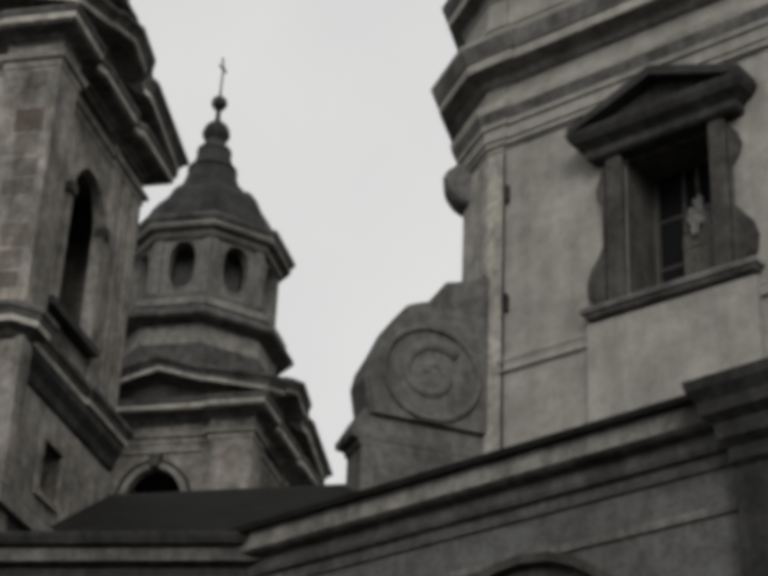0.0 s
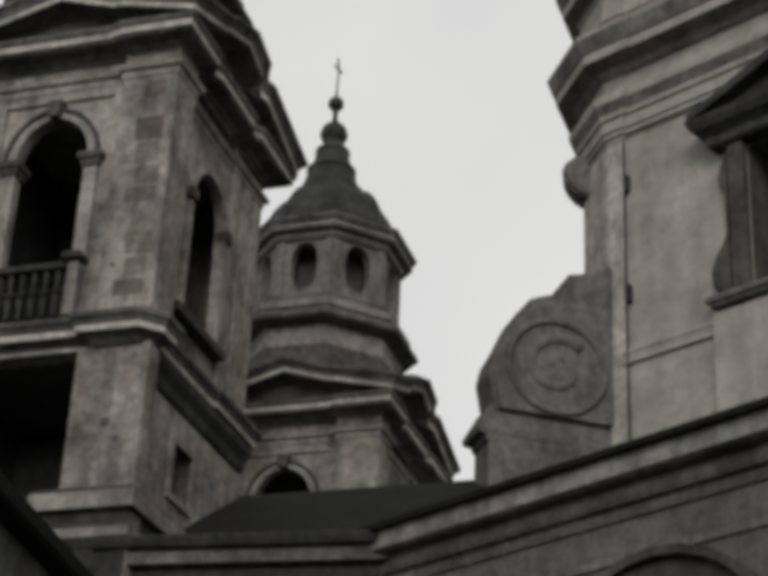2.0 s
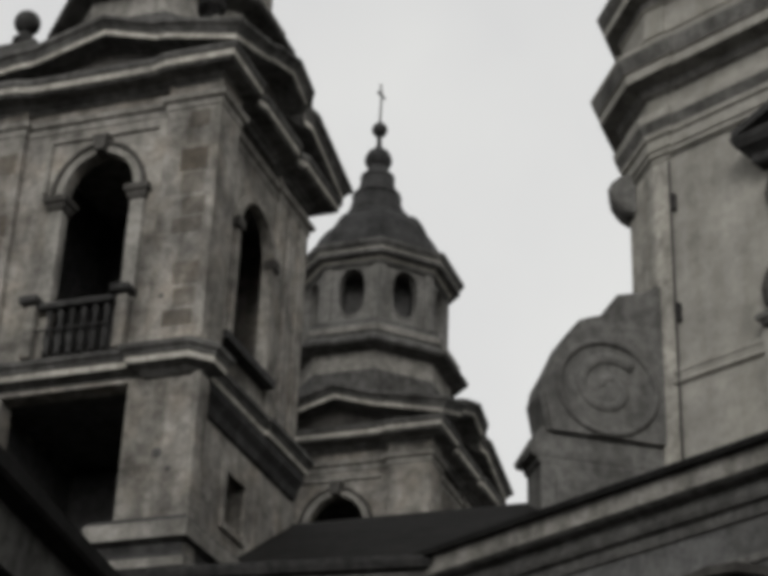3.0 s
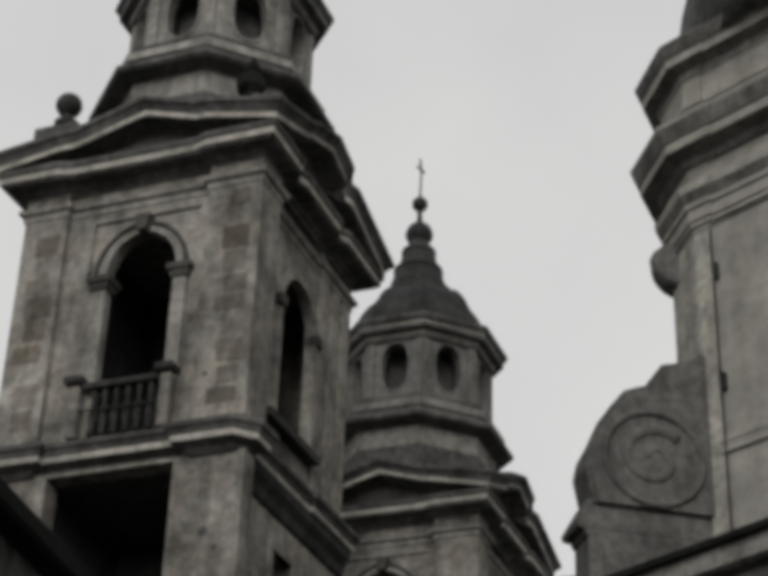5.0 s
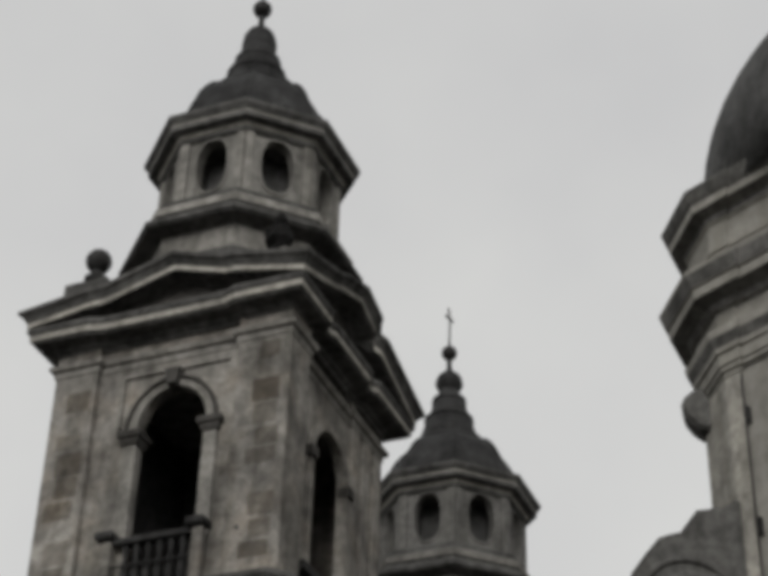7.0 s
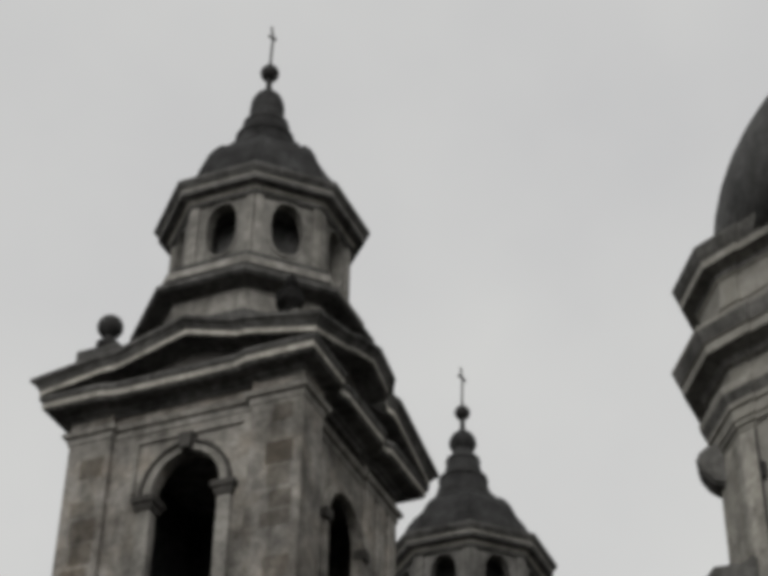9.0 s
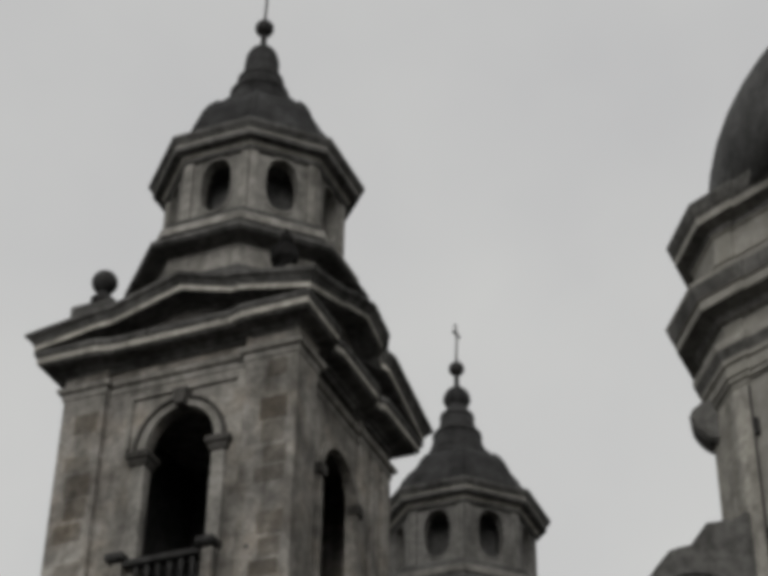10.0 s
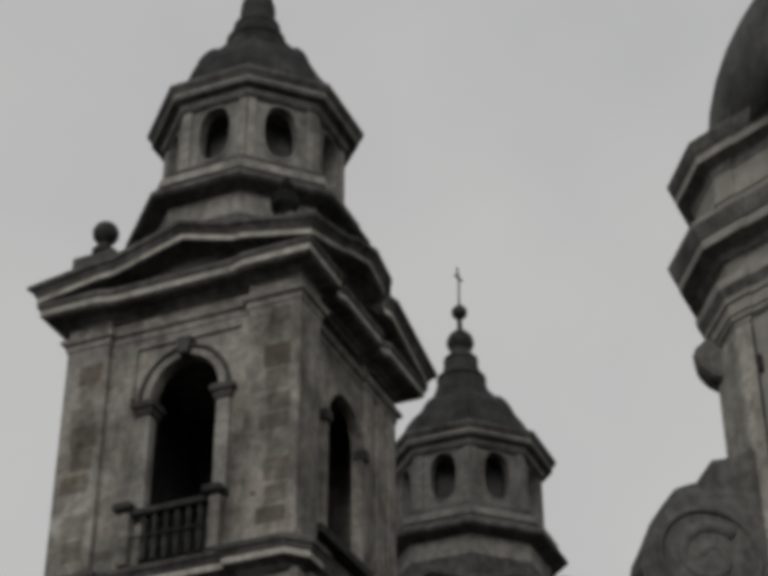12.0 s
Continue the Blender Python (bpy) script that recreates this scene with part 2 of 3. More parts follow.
def gabled(bm, profile, toned=(), caps=False):
    """Sweeps a profile of (offset, z, share of the rise) round the eaves, so that it climbs to a gable on each side."""
    rings = [[bm.verts.new((q.x, q.y, z + k * r)) for q, r in zip(shifted(EAVES, d), EAVES_RISE)] for d, z, k in profile]
    n = len(EAVES)
    for k, (r, q) in enumerate(zip(rings, rings[1:])):
        for i in range(n):
            j = (i + 1) % n
            bm.faces.new((r[i], r[j], q[j], q[i])).material_index = int(k in toned)
    if caps:
        bm.faces.new(rings[-1])
    return bm


def baluster(bm, x, y, z0, z1):
    h = z1 - z0
    lathe(bm, x, y, [(0.06, z0), (0.06, z0 + 0.08 * h), (0.035, z0 + 0.14 * h), (0.075, z0 + 0.35 * h), (0.03, z0 + 0.72 * h), (0.055, z0 + 0.88 * h), (0.055, z1)], 8)


def bell_tower(place_at, label, cupola, spire, lantern, pilaster):
    t = thing("bell_tower", place_at, label, "tower", "twin bell towers")
    # lower stage with a tall dark opening between its piers
    b = bmesh.new()
    holed(b, -5.25, -0.3, 0.0, 14.45, [(-4.02, -1), (-4.02, 14.38), (-1.6, 14.38), (-1.6, -1)], 0.05, 0.45)
    part("front_wall", b, STONE, t)
    b = bmesh.new()
    holed(b, 0.45, 4.8, 0.0, 14.45, [(1.75, 12.45), (1.75, 13.35), (2.55, 13.35), (2.55, 12.45)], -0.1, 0.3, swapped)
    part("side_wall", b, STONE, t)
    part("rear_wall", blk(-5.25, -0.9, 4.4, 4.8, 0, 14.45, 0), STONE, t)
    part("left_wall", blk(-5.25, -4.35, 0.45, 4.4, 0, 14.45, 0), STONE, t)
    b = bmesh.new()
    band(b, [(1.75, 12.45), (1.75, 13.35), (2.55, 13.35), (2.55, 12.45)], [(1.63, 12.33), (1.63, 13.47), (2.67, 13.47), (2.67, 12.33)], -0.16, 0.0, swapped, closed=True)
    part("small_window_frame", b, STONE, t)
    # added sheets whose dark colour deepens the shade in the opening
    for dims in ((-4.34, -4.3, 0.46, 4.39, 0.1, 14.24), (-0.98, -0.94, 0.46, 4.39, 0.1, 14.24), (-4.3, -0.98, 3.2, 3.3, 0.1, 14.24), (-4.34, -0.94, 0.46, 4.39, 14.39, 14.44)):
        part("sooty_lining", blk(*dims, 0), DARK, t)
    # ledges on the piers, near-black, with the light on their lips painted pale
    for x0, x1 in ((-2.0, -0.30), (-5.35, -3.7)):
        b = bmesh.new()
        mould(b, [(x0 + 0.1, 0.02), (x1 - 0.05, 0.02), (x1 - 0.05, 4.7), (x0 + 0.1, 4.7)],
              [(0.02, 10.9), (0.1, 11.05), (0.1, 11.2), (0.02, 11.3), (0.02, 11.45), (0.14, 11.52), (0.14, 11.8), (0.05, 11.9)], toned=(1, 5))
        part("pier_ledge", b, NEARBLACK, t, toned=PALE)
        # near-black cover added over the pier below its ledge
        part("pier_base", blk(x0 + 0.08, x1 - 0.03, 0.03, 4.6, 0.0, 10.9, 0.01), NEARBLACK, t)
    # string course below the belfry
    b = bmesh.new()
    mould(b, plan(0.06), [(-0.06, 14.4), (-0.02, 14.44), (0.03, 14.5), (0.2, 14.58), (0.21, 14.69), (0.24, 14.71), (0.24, 14.76), (0.3, 14.82), (0.3, 14.9), (0.12, 15.0), (0.02, 15.03)], toned=(3,))
    part("string_course", b, DARKSTONE, t, toned=BRIGHTSTONE)
    # dark corbel added to widen the shade band below the string course
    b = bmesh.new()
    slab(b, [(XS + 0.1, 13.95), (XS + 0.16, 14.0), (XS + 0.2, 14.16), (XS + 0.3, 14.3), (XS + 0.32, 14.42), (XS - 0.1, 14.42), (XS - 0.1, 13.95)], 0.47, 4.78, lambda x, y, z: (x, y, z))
    part("side_corbel", b, NEARBLACK, t)
    # belfry walls
    b = bmesh.new()
    holed(b, -5.15, -0.34, 15.0, 19.9, arch_line(-2.62, 1.4, 14.9, 18.25, rise=1.18), 0.08, 0.28)
    part("belfry_front_wall", b, STONE, t)
    b = bmesh.new()
    holed(b, 0.45, 4.85, 15.0, 19.9, arch_line(2.42, 1.5, 15.75, 18.2), 0.0, 0.14, swapped)
    part("belfry_side_wall", b, STONE, t)
    part("belfry_left_wall", blk(-4.55, -4.2, 0.45, 4.85, 15.0, 19.9, 0), STONE, t)
    part("belfry_rear_wall", blk(-4.2, -1.0, 4.5, 4.85, 15.0, 19.9, 0), STONE, t)
    # belfry sheets, added so that the arches look dark inside
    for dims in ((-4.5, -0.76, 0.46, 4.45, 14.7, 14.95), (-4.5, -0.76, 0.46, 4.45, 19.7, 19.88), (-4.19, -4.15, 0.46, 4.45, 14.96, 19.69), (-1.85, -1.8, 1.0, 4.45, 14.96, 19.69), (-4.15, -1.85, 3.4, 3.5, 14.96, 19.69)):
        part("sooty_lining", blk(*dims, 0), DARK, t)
    # front piers and side pilasters
    part("corner_pier", blk(-5.15, -4.25, -0.06, 0.45, 15.02, 19.85, 0.015), STONE, t)
    part("corner_pier", blk(-1.35, -0.3, -0.06, 0.8, 15.02, 19.7, 0.02), STONE, t)
    part("inner_pilaster", blk(XS, XS + 0.12, 0.81, 1.1, 15.02, 19.7, 0.015), STONE, t)
    for y0, y1 in ((3.35, 3.75), (3.9, 4.3), (4.45, 4.84)):
        part("side_pilaster", blk(XS, XS + 0.07, y0, y1, 15.02, 19.75, 0.012), STONE, t)
    # surround of the front arch
    b = bmesh.new()
    band(b, arch_line(-2.62, 1.41, 18.25, 18.25, rise=1.18)[1:-1], arch_line(-2.62, 1.74, 18.25, 18.25, rise=1.12)[1:-1], 0.0, 0.2)
    part("archivolt", b, PALE, t)
    b = bmesh.new()
    band(b, arch_line(-2.62, 1.74, 18.25, 18.25, rise=1.12)[1:-1], arch_line(-2.62, 1.86, 18.25, 18.25, rise=1.1)[1:-1], -0.06, 0.2)
    part("hood_mould", b, GRIME, t)
    b = bmesh.new()
    slab(b, [(-2.71, 19.06), (-2.53, 19.06), (-2.46, 19.38), (-2.78, 19.38)], -0.16, 0.2)
    part("keystone", b, GRIME, t)
    b = bmesh.new()
    slab(b, [(-3.75, 18.4), (-3.68, 18.4), (-3.68, 19.45), (-1.55, 19.45), (-1.55, 19.52), (-3.75, 19.52)], 0.02, 0.1)
    part("label_mould", b, PALE, t)
    for x0, x1 in ((-3.58, -3.27), (-1.97, -1.66)):
        b = bmesh.new()
        mould(b, [(x0, -0.02), (x1, -0.02), (x1, 0.3), (x0, 0.3)], [(0.0, 17.98), (0.03, 18.04), (0.03, 18.1), (0.08, 18.14), (0.08, 18.25)])
        part("impost", b, GRIME, t)
        part("jamb_pilaster", blk(x0 + 0.02, x1 - 0.02, 0.0, 0.2, 15.9, 17.98, 0.015), PALE, t)
    # balustrade
    for x0, x1 in ((-3.68, -3.47), (-1.92, -1.71)):
        ped = part("balustrade_pedestal", blk(x0, x1, -0.14, 0.2, 15.0, 16.02, 0.02), STONE, t)
        part("pedestal_cap", blk(x0 - 0.09, x1 + 0.07, -0.26, 0.25, 16.02, 16.17, 0.03), NEARBLACK, ped)
    part("balustrade_rail", blk(-3.46, -1.94, -0.12, 0.14, 15.93, 16.05, 0.02), NEARBLACK, t)
    part("tie_rail", tube(bmesh.new(), [(-3.47, -0.1, 15.5), (-1.92, -0.1, 15.5)], 0.022, 6), IRON, t)
    for i in range(6):
        b = bmesh.new()
        baluster(b, -3.25 + i * 0.222, 0.01, 15.05, 15.93)
        part("baluster", b, NEARBLACK, t, smooth=True)
    # arched window in the side
    b = bmesh.new()
    band(b, arch_line(2.42, 1.51, 15.75, 18.2), arch_line(2.42, 1.8, 15.75, 18.2), -0.08, 0.1, swapped)
    part("side_window_surround", b, STONE, t)
    b = bmesh.new()
    slab(b, [(1.1, 15.58), (3.3, 15.58), (3.3, 15.74), (1.1, 15.74)], -0.25, 0.1, swapped)
    part("side_sill", b, NEARBLACK, t)
    for y0 in (1.45, 3.15):
        b = bmesh.new()
        slab(b, [(y0, 18.05), (y0 + 0.24, 18.05), (y0 + 0.24, 18.25), (y0, 18.25)], -0.14, 0.1, swapped)
        part("side_impost", b, GRIME, t)
    # entablature
    b = bmesh.new()
    mould(b, plan(0.06, corner=PIER), [(0.0, 19.66), (0.03, 19.7), (0.03, 19.8), (0.1, 19.84), (0.12, 19.92), (0.0, 19.97), (0.0, 20.3)], toned=(5,))
    part("frieze", b, PALE, t, toned=STONE)
    # the lit lip is painted: one bright step on dark stone
    b = bmesh.new()
    gabled(b, [(-0.25, 20.14, 0), (0.0, 20.16, 0), (0.04, 20.22, 0), (0.1, 20.25, 0), (0.13, 20.29, 0), (0.38, 20.32, 0), (0.4, 20.35, 0), (0.44, 20.37, 0), (0.45, 20.49, 0), (0.49, 20.54, 0), (0.5, 20.62, 0), (0.0, 20.63, 0)], toned=(7,))
    part("cornice", b, DARKSTONE, t, toned=BRIGHTSTONE)
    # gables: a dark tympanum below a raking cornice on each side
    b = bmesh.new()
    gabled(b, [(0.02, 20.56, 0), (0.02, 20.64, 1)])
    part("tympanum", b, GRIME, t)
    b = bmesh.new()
    gabled(b, [(-0.1, 20.55, 1), (0.06, 20.57, 1), (0.1, 20.6, 1), (0.42, 20.62, 1), (0.5, 20.64, 1), (0.51, 20.74, 1), (0.53, 20.78, 1), (0.58, 20.85, 1), (0.65, 20.9, 1), (0.66, 20.97, 1), (0.5, 21.03, 1), (0.0, 21.08, 1)], toned=(4,))
    part("raking_cornice", b, DARKSTONE, t, toned=BRIGHTSTONE)
    b = bmesh.new()
    foot = [(q.x, q.y, 21.05 + r) for q, r in zip(shifted(EAVES, 0.2), EAVES_RISE)]
    slope = [[b.verts.new((x + (LX - x) * k, y + (LY - y) * k, z + (top - z) * k ** 0.8)) for x, y, z in foot] for k, top in ((0.0, 22.4), (0.25, 22.4), (0.5, 22.4))]
    for lower, upper in zip(slope, slope[1:]):
        for i in range(len(foot)):
            j = (i + 1) % len(foot)
            b.faces.new((lower[i], lower[j], upper[j], upper[i]))
    b.faces.new(slope[-1])
    part("tower_roof", b, LEAD, t)
    # octagonal base of the lantern: a pale pedestal, a sharp ledge and a fascia
    b = bmesh.new()
    mould(b, ngon(LX - 0.06, LY, 2.06), [(0.06, 21.6), (0.06, 22.55), (0.02, 22.62), (0.02, 23.12), (0.1, 23.15), (0.36, 23.19), (0.43, 23.24), (0.43, 23.33), (0.24, 23.46), (0.18, 23.5), (0.18, 23.55), (0.22, 23.6), (0.23, 23.76), (0.12, 23.86), (0.12, 23.96), (0.0, 24.05)], toned=(2, 11))
    part("lantern_base", b, DARKSTONE, t, toned=PALE)
    # lantern: eight walls with tall round-headed windows
    ap = 1.88 * math.cos(radians(22.5))
    hw = ap * math.tan(radians(22.5))
    oval = []
    for i in range(24):
        a = 2 * math.pi * i / 24
        sx, cz = math.sin(a), math.cos(a)
        oval.append((0.35 * math.copysign(abs(sx) ** 0.75, sx), 24.92 + 0.66 * math.copysign(abs(cz) ** 0.85, cz)))
    outer = []
    for i in range(24):
        a = 2 * math.pi * i / 24
        sx, cz = math.sin(a), math.cos(a)
        k = max(abs(sx), abs(cz))
        outer.append((hw * sx / k, 24.92 + 0.93 * cz / k))
    for k in range(8):
        m = Matrix.Translation((LX, LY, 0)) @ Matrix.Rotation(radians(45 * k), 4, "Z")
        place = lambda x, y, z, m=m: m @ Vector((x, -ap + y, z))
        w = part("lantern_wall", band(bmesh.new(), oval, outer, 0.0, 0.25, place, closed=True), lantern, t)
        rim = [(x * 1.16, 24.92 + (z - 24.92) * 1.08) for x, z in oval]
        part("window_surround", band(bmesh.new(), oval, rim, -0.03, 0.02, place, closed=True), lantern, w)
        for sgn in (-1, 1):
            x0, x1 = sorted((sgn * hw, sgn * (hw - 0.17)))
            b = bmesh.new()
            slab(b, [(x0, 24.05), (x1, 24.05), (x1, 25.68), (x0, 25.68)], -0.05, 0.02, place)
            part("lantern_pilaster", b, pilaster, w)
    # unseen core, coloured dark for the shade behind the windows
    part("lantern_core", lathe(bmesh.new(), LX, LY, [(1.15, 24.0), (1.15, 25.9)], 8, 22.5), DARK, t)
    b = bmesh.new()
    mould(b, ngon(LX, LY, 1.92), [(0.0, 25.62), (0.05, 25.66), (0.05, 25.74), (0.1, 25.8), (0.27, 25.84), (0.28, 25.94), (0.28, 25.97), (0.38, 26.1), (0.38, 26.18), (0.12, 26.34), (0.0, 26.42)], toned=(2, 5))
    part("eave", b, DARKSTONE, t, toned=BRIGHTSTONE)
    # ribbed cupola, spire, ball and iron cross
    SX = LX - 0.08
    b = bmesh.new()
    lathe(b, LX, LY, cupola, 8, 22.5)
    cup = part("cupola", b, LEAD, t)
    for k in range(8):
        a = radians(22.5 + 45 * k)
        b = bmesh.new()
        tube(b, [(LX + r * math.cos(a), LY + r * math.sin(a), z) for r, z in cupola[:7]], 0.035, 6)
        part("cupola_rib", b, LEAD, cup)
    b = bmesh.new()
    lathe(b, SX, LY, spire, 16)
    part("spire", b, LEAD, t)
    b = bmesh.new()
    bmesh.ops.create_uvsphere(b, u_segments=20, v_segments=12, radius=0.22, matrix=Matrix.Translation((SX, LY, 30.9)))
    part("finial_ball", b, IRON, t, smooth=True)
    b = bmesh.new()
    tube(b, [(SX, LY, 31.1), (SX, LY, 31.3), (SX + 0.02, LY, 32.05), (SX - 0.03, LY, 32.42)], [0.05, 0.03, 0.028, 0.03])
    tube(b, [(SX - 0.13, LY + 0.1, 32.26), (SX + 0.14, LY - 0.1, 31.86)], 0.036)
    part("cross", b, IRON, t)
    return t


HIGH_DOME = [(1.9, 26.34), (1.88, 26.5), (1.78, 26.82), (1.68, 27.08), (1.58, 27.36), (1.43, 27.62), (1.25, 27.84), (1.1, 27.95), (1.03, 27.97), (1.03, 28.09), (0.92, 28.16)]
LOW_DOME = [(1.9, 26.34), (1.86, 26.5), (1.75, 26.8), (1.63, 27.06), (1.51, 27.3), (1.35, 27.52), (1.16, 27.69), (1.02, 27.76), (1.0, 27.86), (0.9, 27.94)]
SPIRE_FOOT = [(0.92, 28.0), (0.86, 28.16), (0.8, 28.22), (0.7, 28.44)]
CONE = [(0.66, 28.66), (0.69, 28.72), (0.67, 28.82), (0.59, 28.86), (0.52, 29.12), (0.54, 29.17), (0.52, 29.26), (0.44, 29.32), (0.39, 29.56), (0.4, 29.7), (0.38, 29.9), (0.34, 30.04), (0.27, 30.16)]
VASE = [(0.64, 28.62), (0.68, 28.66), (0.66, 28.74), (0.57, 28.78), (0.5, 29.0), (0.45, 29.22), (0.48, 29.26), (0.46, 29.36), (0.37, 29.42), (0.28, 29.58), (0.27, 29.66), (0.34, 29.74), (0.385, 29.86), (0.36, 30.0), (0.29, 30.14)]
SPIRE_TIP = [(0.15, 30.26), (0.09, 30.34), (0.07, 30.44), (0.07, 30.72)]
tower = bell_tower(TOWER_AT, "weathered travertine bell tower with octagonal lantern and cupola", HIGH_DOME, SPIRE_FOOT + CONE + SPIRE_TIP, LANTERN, PALE)
SIDE = Matrix.Rotation(radians(AXIS), 3, "Z") @ Vector((0, 1, 0))
FAR_AT = pose(*(CORNER + SIDE * 12.49 + Vector((0, 0, -1.77))), 0, 0, AXIS)
far = bell_tower(FAR_AT, "travertine bell tower with a darker lantern behind the church roof", LOW_DOME, [(0.92, 27.84), (0.84, 27.98), (0.8, 28.12), (0.7, 28.4)] + VASE + SPIRE_TIP, MOULD, MOULD)
# ball finials on corner blocks
base = part("corner_block", blk(-5.25, -4.3, -0.12, 0.75, 20.98, 21.88, 0.03), DARKSTONE, tower)
b = bmesh.new()
lathe(b, -4.68, 0.1, [(0.24, 21.86), (0.24, 22.02), (0.11, 22.1), (0.11, 22.22)], 16)
bmesh.ops.create_uvsphere(b, u_segments=20, v_segments=12, radius=0.26, matrix=Matrix.Translation((-4.68, 0.1, 22.44)))
part("ball_finial", b, NEARBLACK, base, "round stone ball on a short neck", smooth=True)
# a broken finial on the other corner
base = part("corner_block", blk(-1.3, -0.55, 0.2, 0.9, 21.0, 21.7, 0.05), DARKSTONE, tower)
b = bmesh.new()
lathe(b, -0.95, 0.5, [(0.3, 21.68), (0.26, 21.85), (0.13, 21.95), (0.16, 22.1), (0.29, 22.25), (0.25, 22.5), (0.1, 22.62), (0.12, 22.78), (0.04, 22.95)], 11)
worn = random.Random(3)
for v in b.verts:
    v.co += Vector((worn.uniform(-1, 1), worn.uniform(-1, 1), worn.uniform(-1, 1))) * 0.05
part("broken_finial", b, TILE, base, "blackened broken stone finial")
for dx, dz in ((0.2, 0.0), (-0.28, 0.05)):
    part("rubble", blk(-0.95 + dx, -0.75 + dx, 0.05, 0.3, 21.62 + dz, 21.78 + dz, 0.04), PALE, base)

# dark ashlar blocks in the piers of the tower
for j, (x0, x1) in enumerate(((-1.05, -0.5), (-5.0, -4.42))):
    z, i = 15.3, 0
    while z < 19.3:
        h = 0.3 + 0.16 * ((i * 5 + j * 2) % 4) / 3
        if (i + j) % 5 != 3:
            ww = 0.16 * ((i * 7 + j * 3) % 4) / 3
            part("stone", blk(x0 + ww, x1 + 0.06 * (i % 3) / 2, -0.068, 0.0, z, z + h, 0.006), BLOCK, tower)
        z += h + 0.05 + 0.04 * (i % 2)
        i += 1

# ---- the low church wall between the tower and the long wing ----
RB = -43.0
WING = Vector((-1.761, 26.341, 0))
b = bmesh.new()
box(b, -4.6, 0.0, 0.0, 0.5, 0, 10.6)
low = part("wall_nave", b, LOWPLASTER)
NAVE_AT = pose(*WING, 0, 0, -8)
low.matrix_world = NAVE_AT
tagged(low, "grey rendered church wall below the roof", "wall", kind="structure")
# shaded mouldings and lit bands of this cornice are put into two colours
b = bmesh.new()
slab(b, [(0.0, 9.6), (-0.06, 9.62), (-0.06, 9.9), (-0.12, 9.95), (-0.02, 10.0), (-0.02, 10.35), (-0.12, 10.42), (-0.14, 10.56), (-0.3, 10.62), (-0.31, 10.82), (-0.42, 10.86), (-0.46, 10.96), (-0.46, 11.04), (0.3, 11.16), (0.3, 9.6)],
     -4.6, 0.18, lambda y, x, z: (x, y, z), toned=(1, 5, 8))
c = part("cornice_nave", b, NEARBLACK, toned=SCROLLSTONE)
c.matrix_world = NAVE_AT
tagged(c, "stone cornice of the church wall in dark and grey bands", "cornice", kind="structure")
b = bmesh.new()
slab(b, [(1.0, 11.15), (5.0, 13.62), (5.0, 13.45), (1.0, 11.0)], -0.6, 8.0, lambda y, x, z: (x, y, z))
r = part("roof_nave", b, TILE)
r.matrix_world = TOWER_AT
tagged(r, "dark sloping tiled church roof", "roof", kind="structure")

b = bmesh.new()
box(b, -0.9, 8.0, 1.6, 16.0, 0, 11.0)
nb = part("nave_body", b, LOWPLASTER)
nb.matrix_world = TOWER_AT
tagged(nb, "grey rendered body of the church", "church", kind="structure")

# ---- the long wing with its cornice and blind arch ----
WING_AT = pose(*WING, 0, 0, RB)
b = bmesh.new()
holed(b, 0.0, 22.0, 0.0, 10.6, arch_line(5.25, 3.3, 4.0, 7.6, rise=1.0), 0.0, 0.6)
box(b, 0.0, 22.0, 0.6, 0.9, 0, 10.6)
w = part("wall_wing", b, WINGPLASTER)
w.matrix_world = WING_AT
tagged(w, "grey rendered wing wall with a blind arch", "wall", kind="structure")
b = bmesh.new()
PROF = [(0.0, 9.62), (-0.04, 9.64), (-0.04, 9.74), (0.0, 9.76)]
slab(b, PROF, 0.0, 22.0, lambda y, x, z: (x, y, z))
part("string_band", b, MOULD, w)
# upright fascia coloured pale for the light on it, the rest dark
b = bmesh.new()
CORN = [(0.0, 10.22), (-0.04, 10.24), (-0.05, 10.4), (-0.12, 10.43), (-0.15, 10.5), (-0.16, 10.66), (-0.3, 10.69), (-0.36, 10.74), (-0.4, 11.0), (-0.4, 11.05), (0.6, 11.25), (0.6, 10.22)]
slab(b, CORN, -0.2, 22.0, lambda y, x, z: (x, y, z), toned=(7,))
c = part("cornice_wing", b, DARKSTONE, toned=PALE)
c.matrix_world = WING_AT
tagged(c, "long stone cornice along the wing", "cornice", kind="structure")
b = bmesh.new()
slab(b, [(-0.5, 11.0), (-0.5, 11.1), (-0.2, 11.14), (-0.2, 11.0)], -0.2, 22.0, lambda y, x, z: (x, y, z))
part("gutter", b, TILE, c, "dark lead gutter")
b = bmesh.new()
box(b, 3.4, 7.1, 0.5, 0.58, 4.0, 9.6)
part("arch_infill", b, GRIME, w, "dark recessed panel in the blind arch")
b = bmesh.new()
band(b, arch_line(5.25, 3.32, 7.6, 7.6)[1:-1], arch_line(5.25, 3.9, 7.6, 7.6)[1:-1], -0.1, 0.2)
band(b, arch_line(5.25, 3.9, 7.6, 7.6)[1:-1], arch_line(5.25, 4.15, 7.6, 7.6)[1:-1], -0.22, 0.2)
part("arch_hood", b, GRIME, w)
b = bmesh.new()
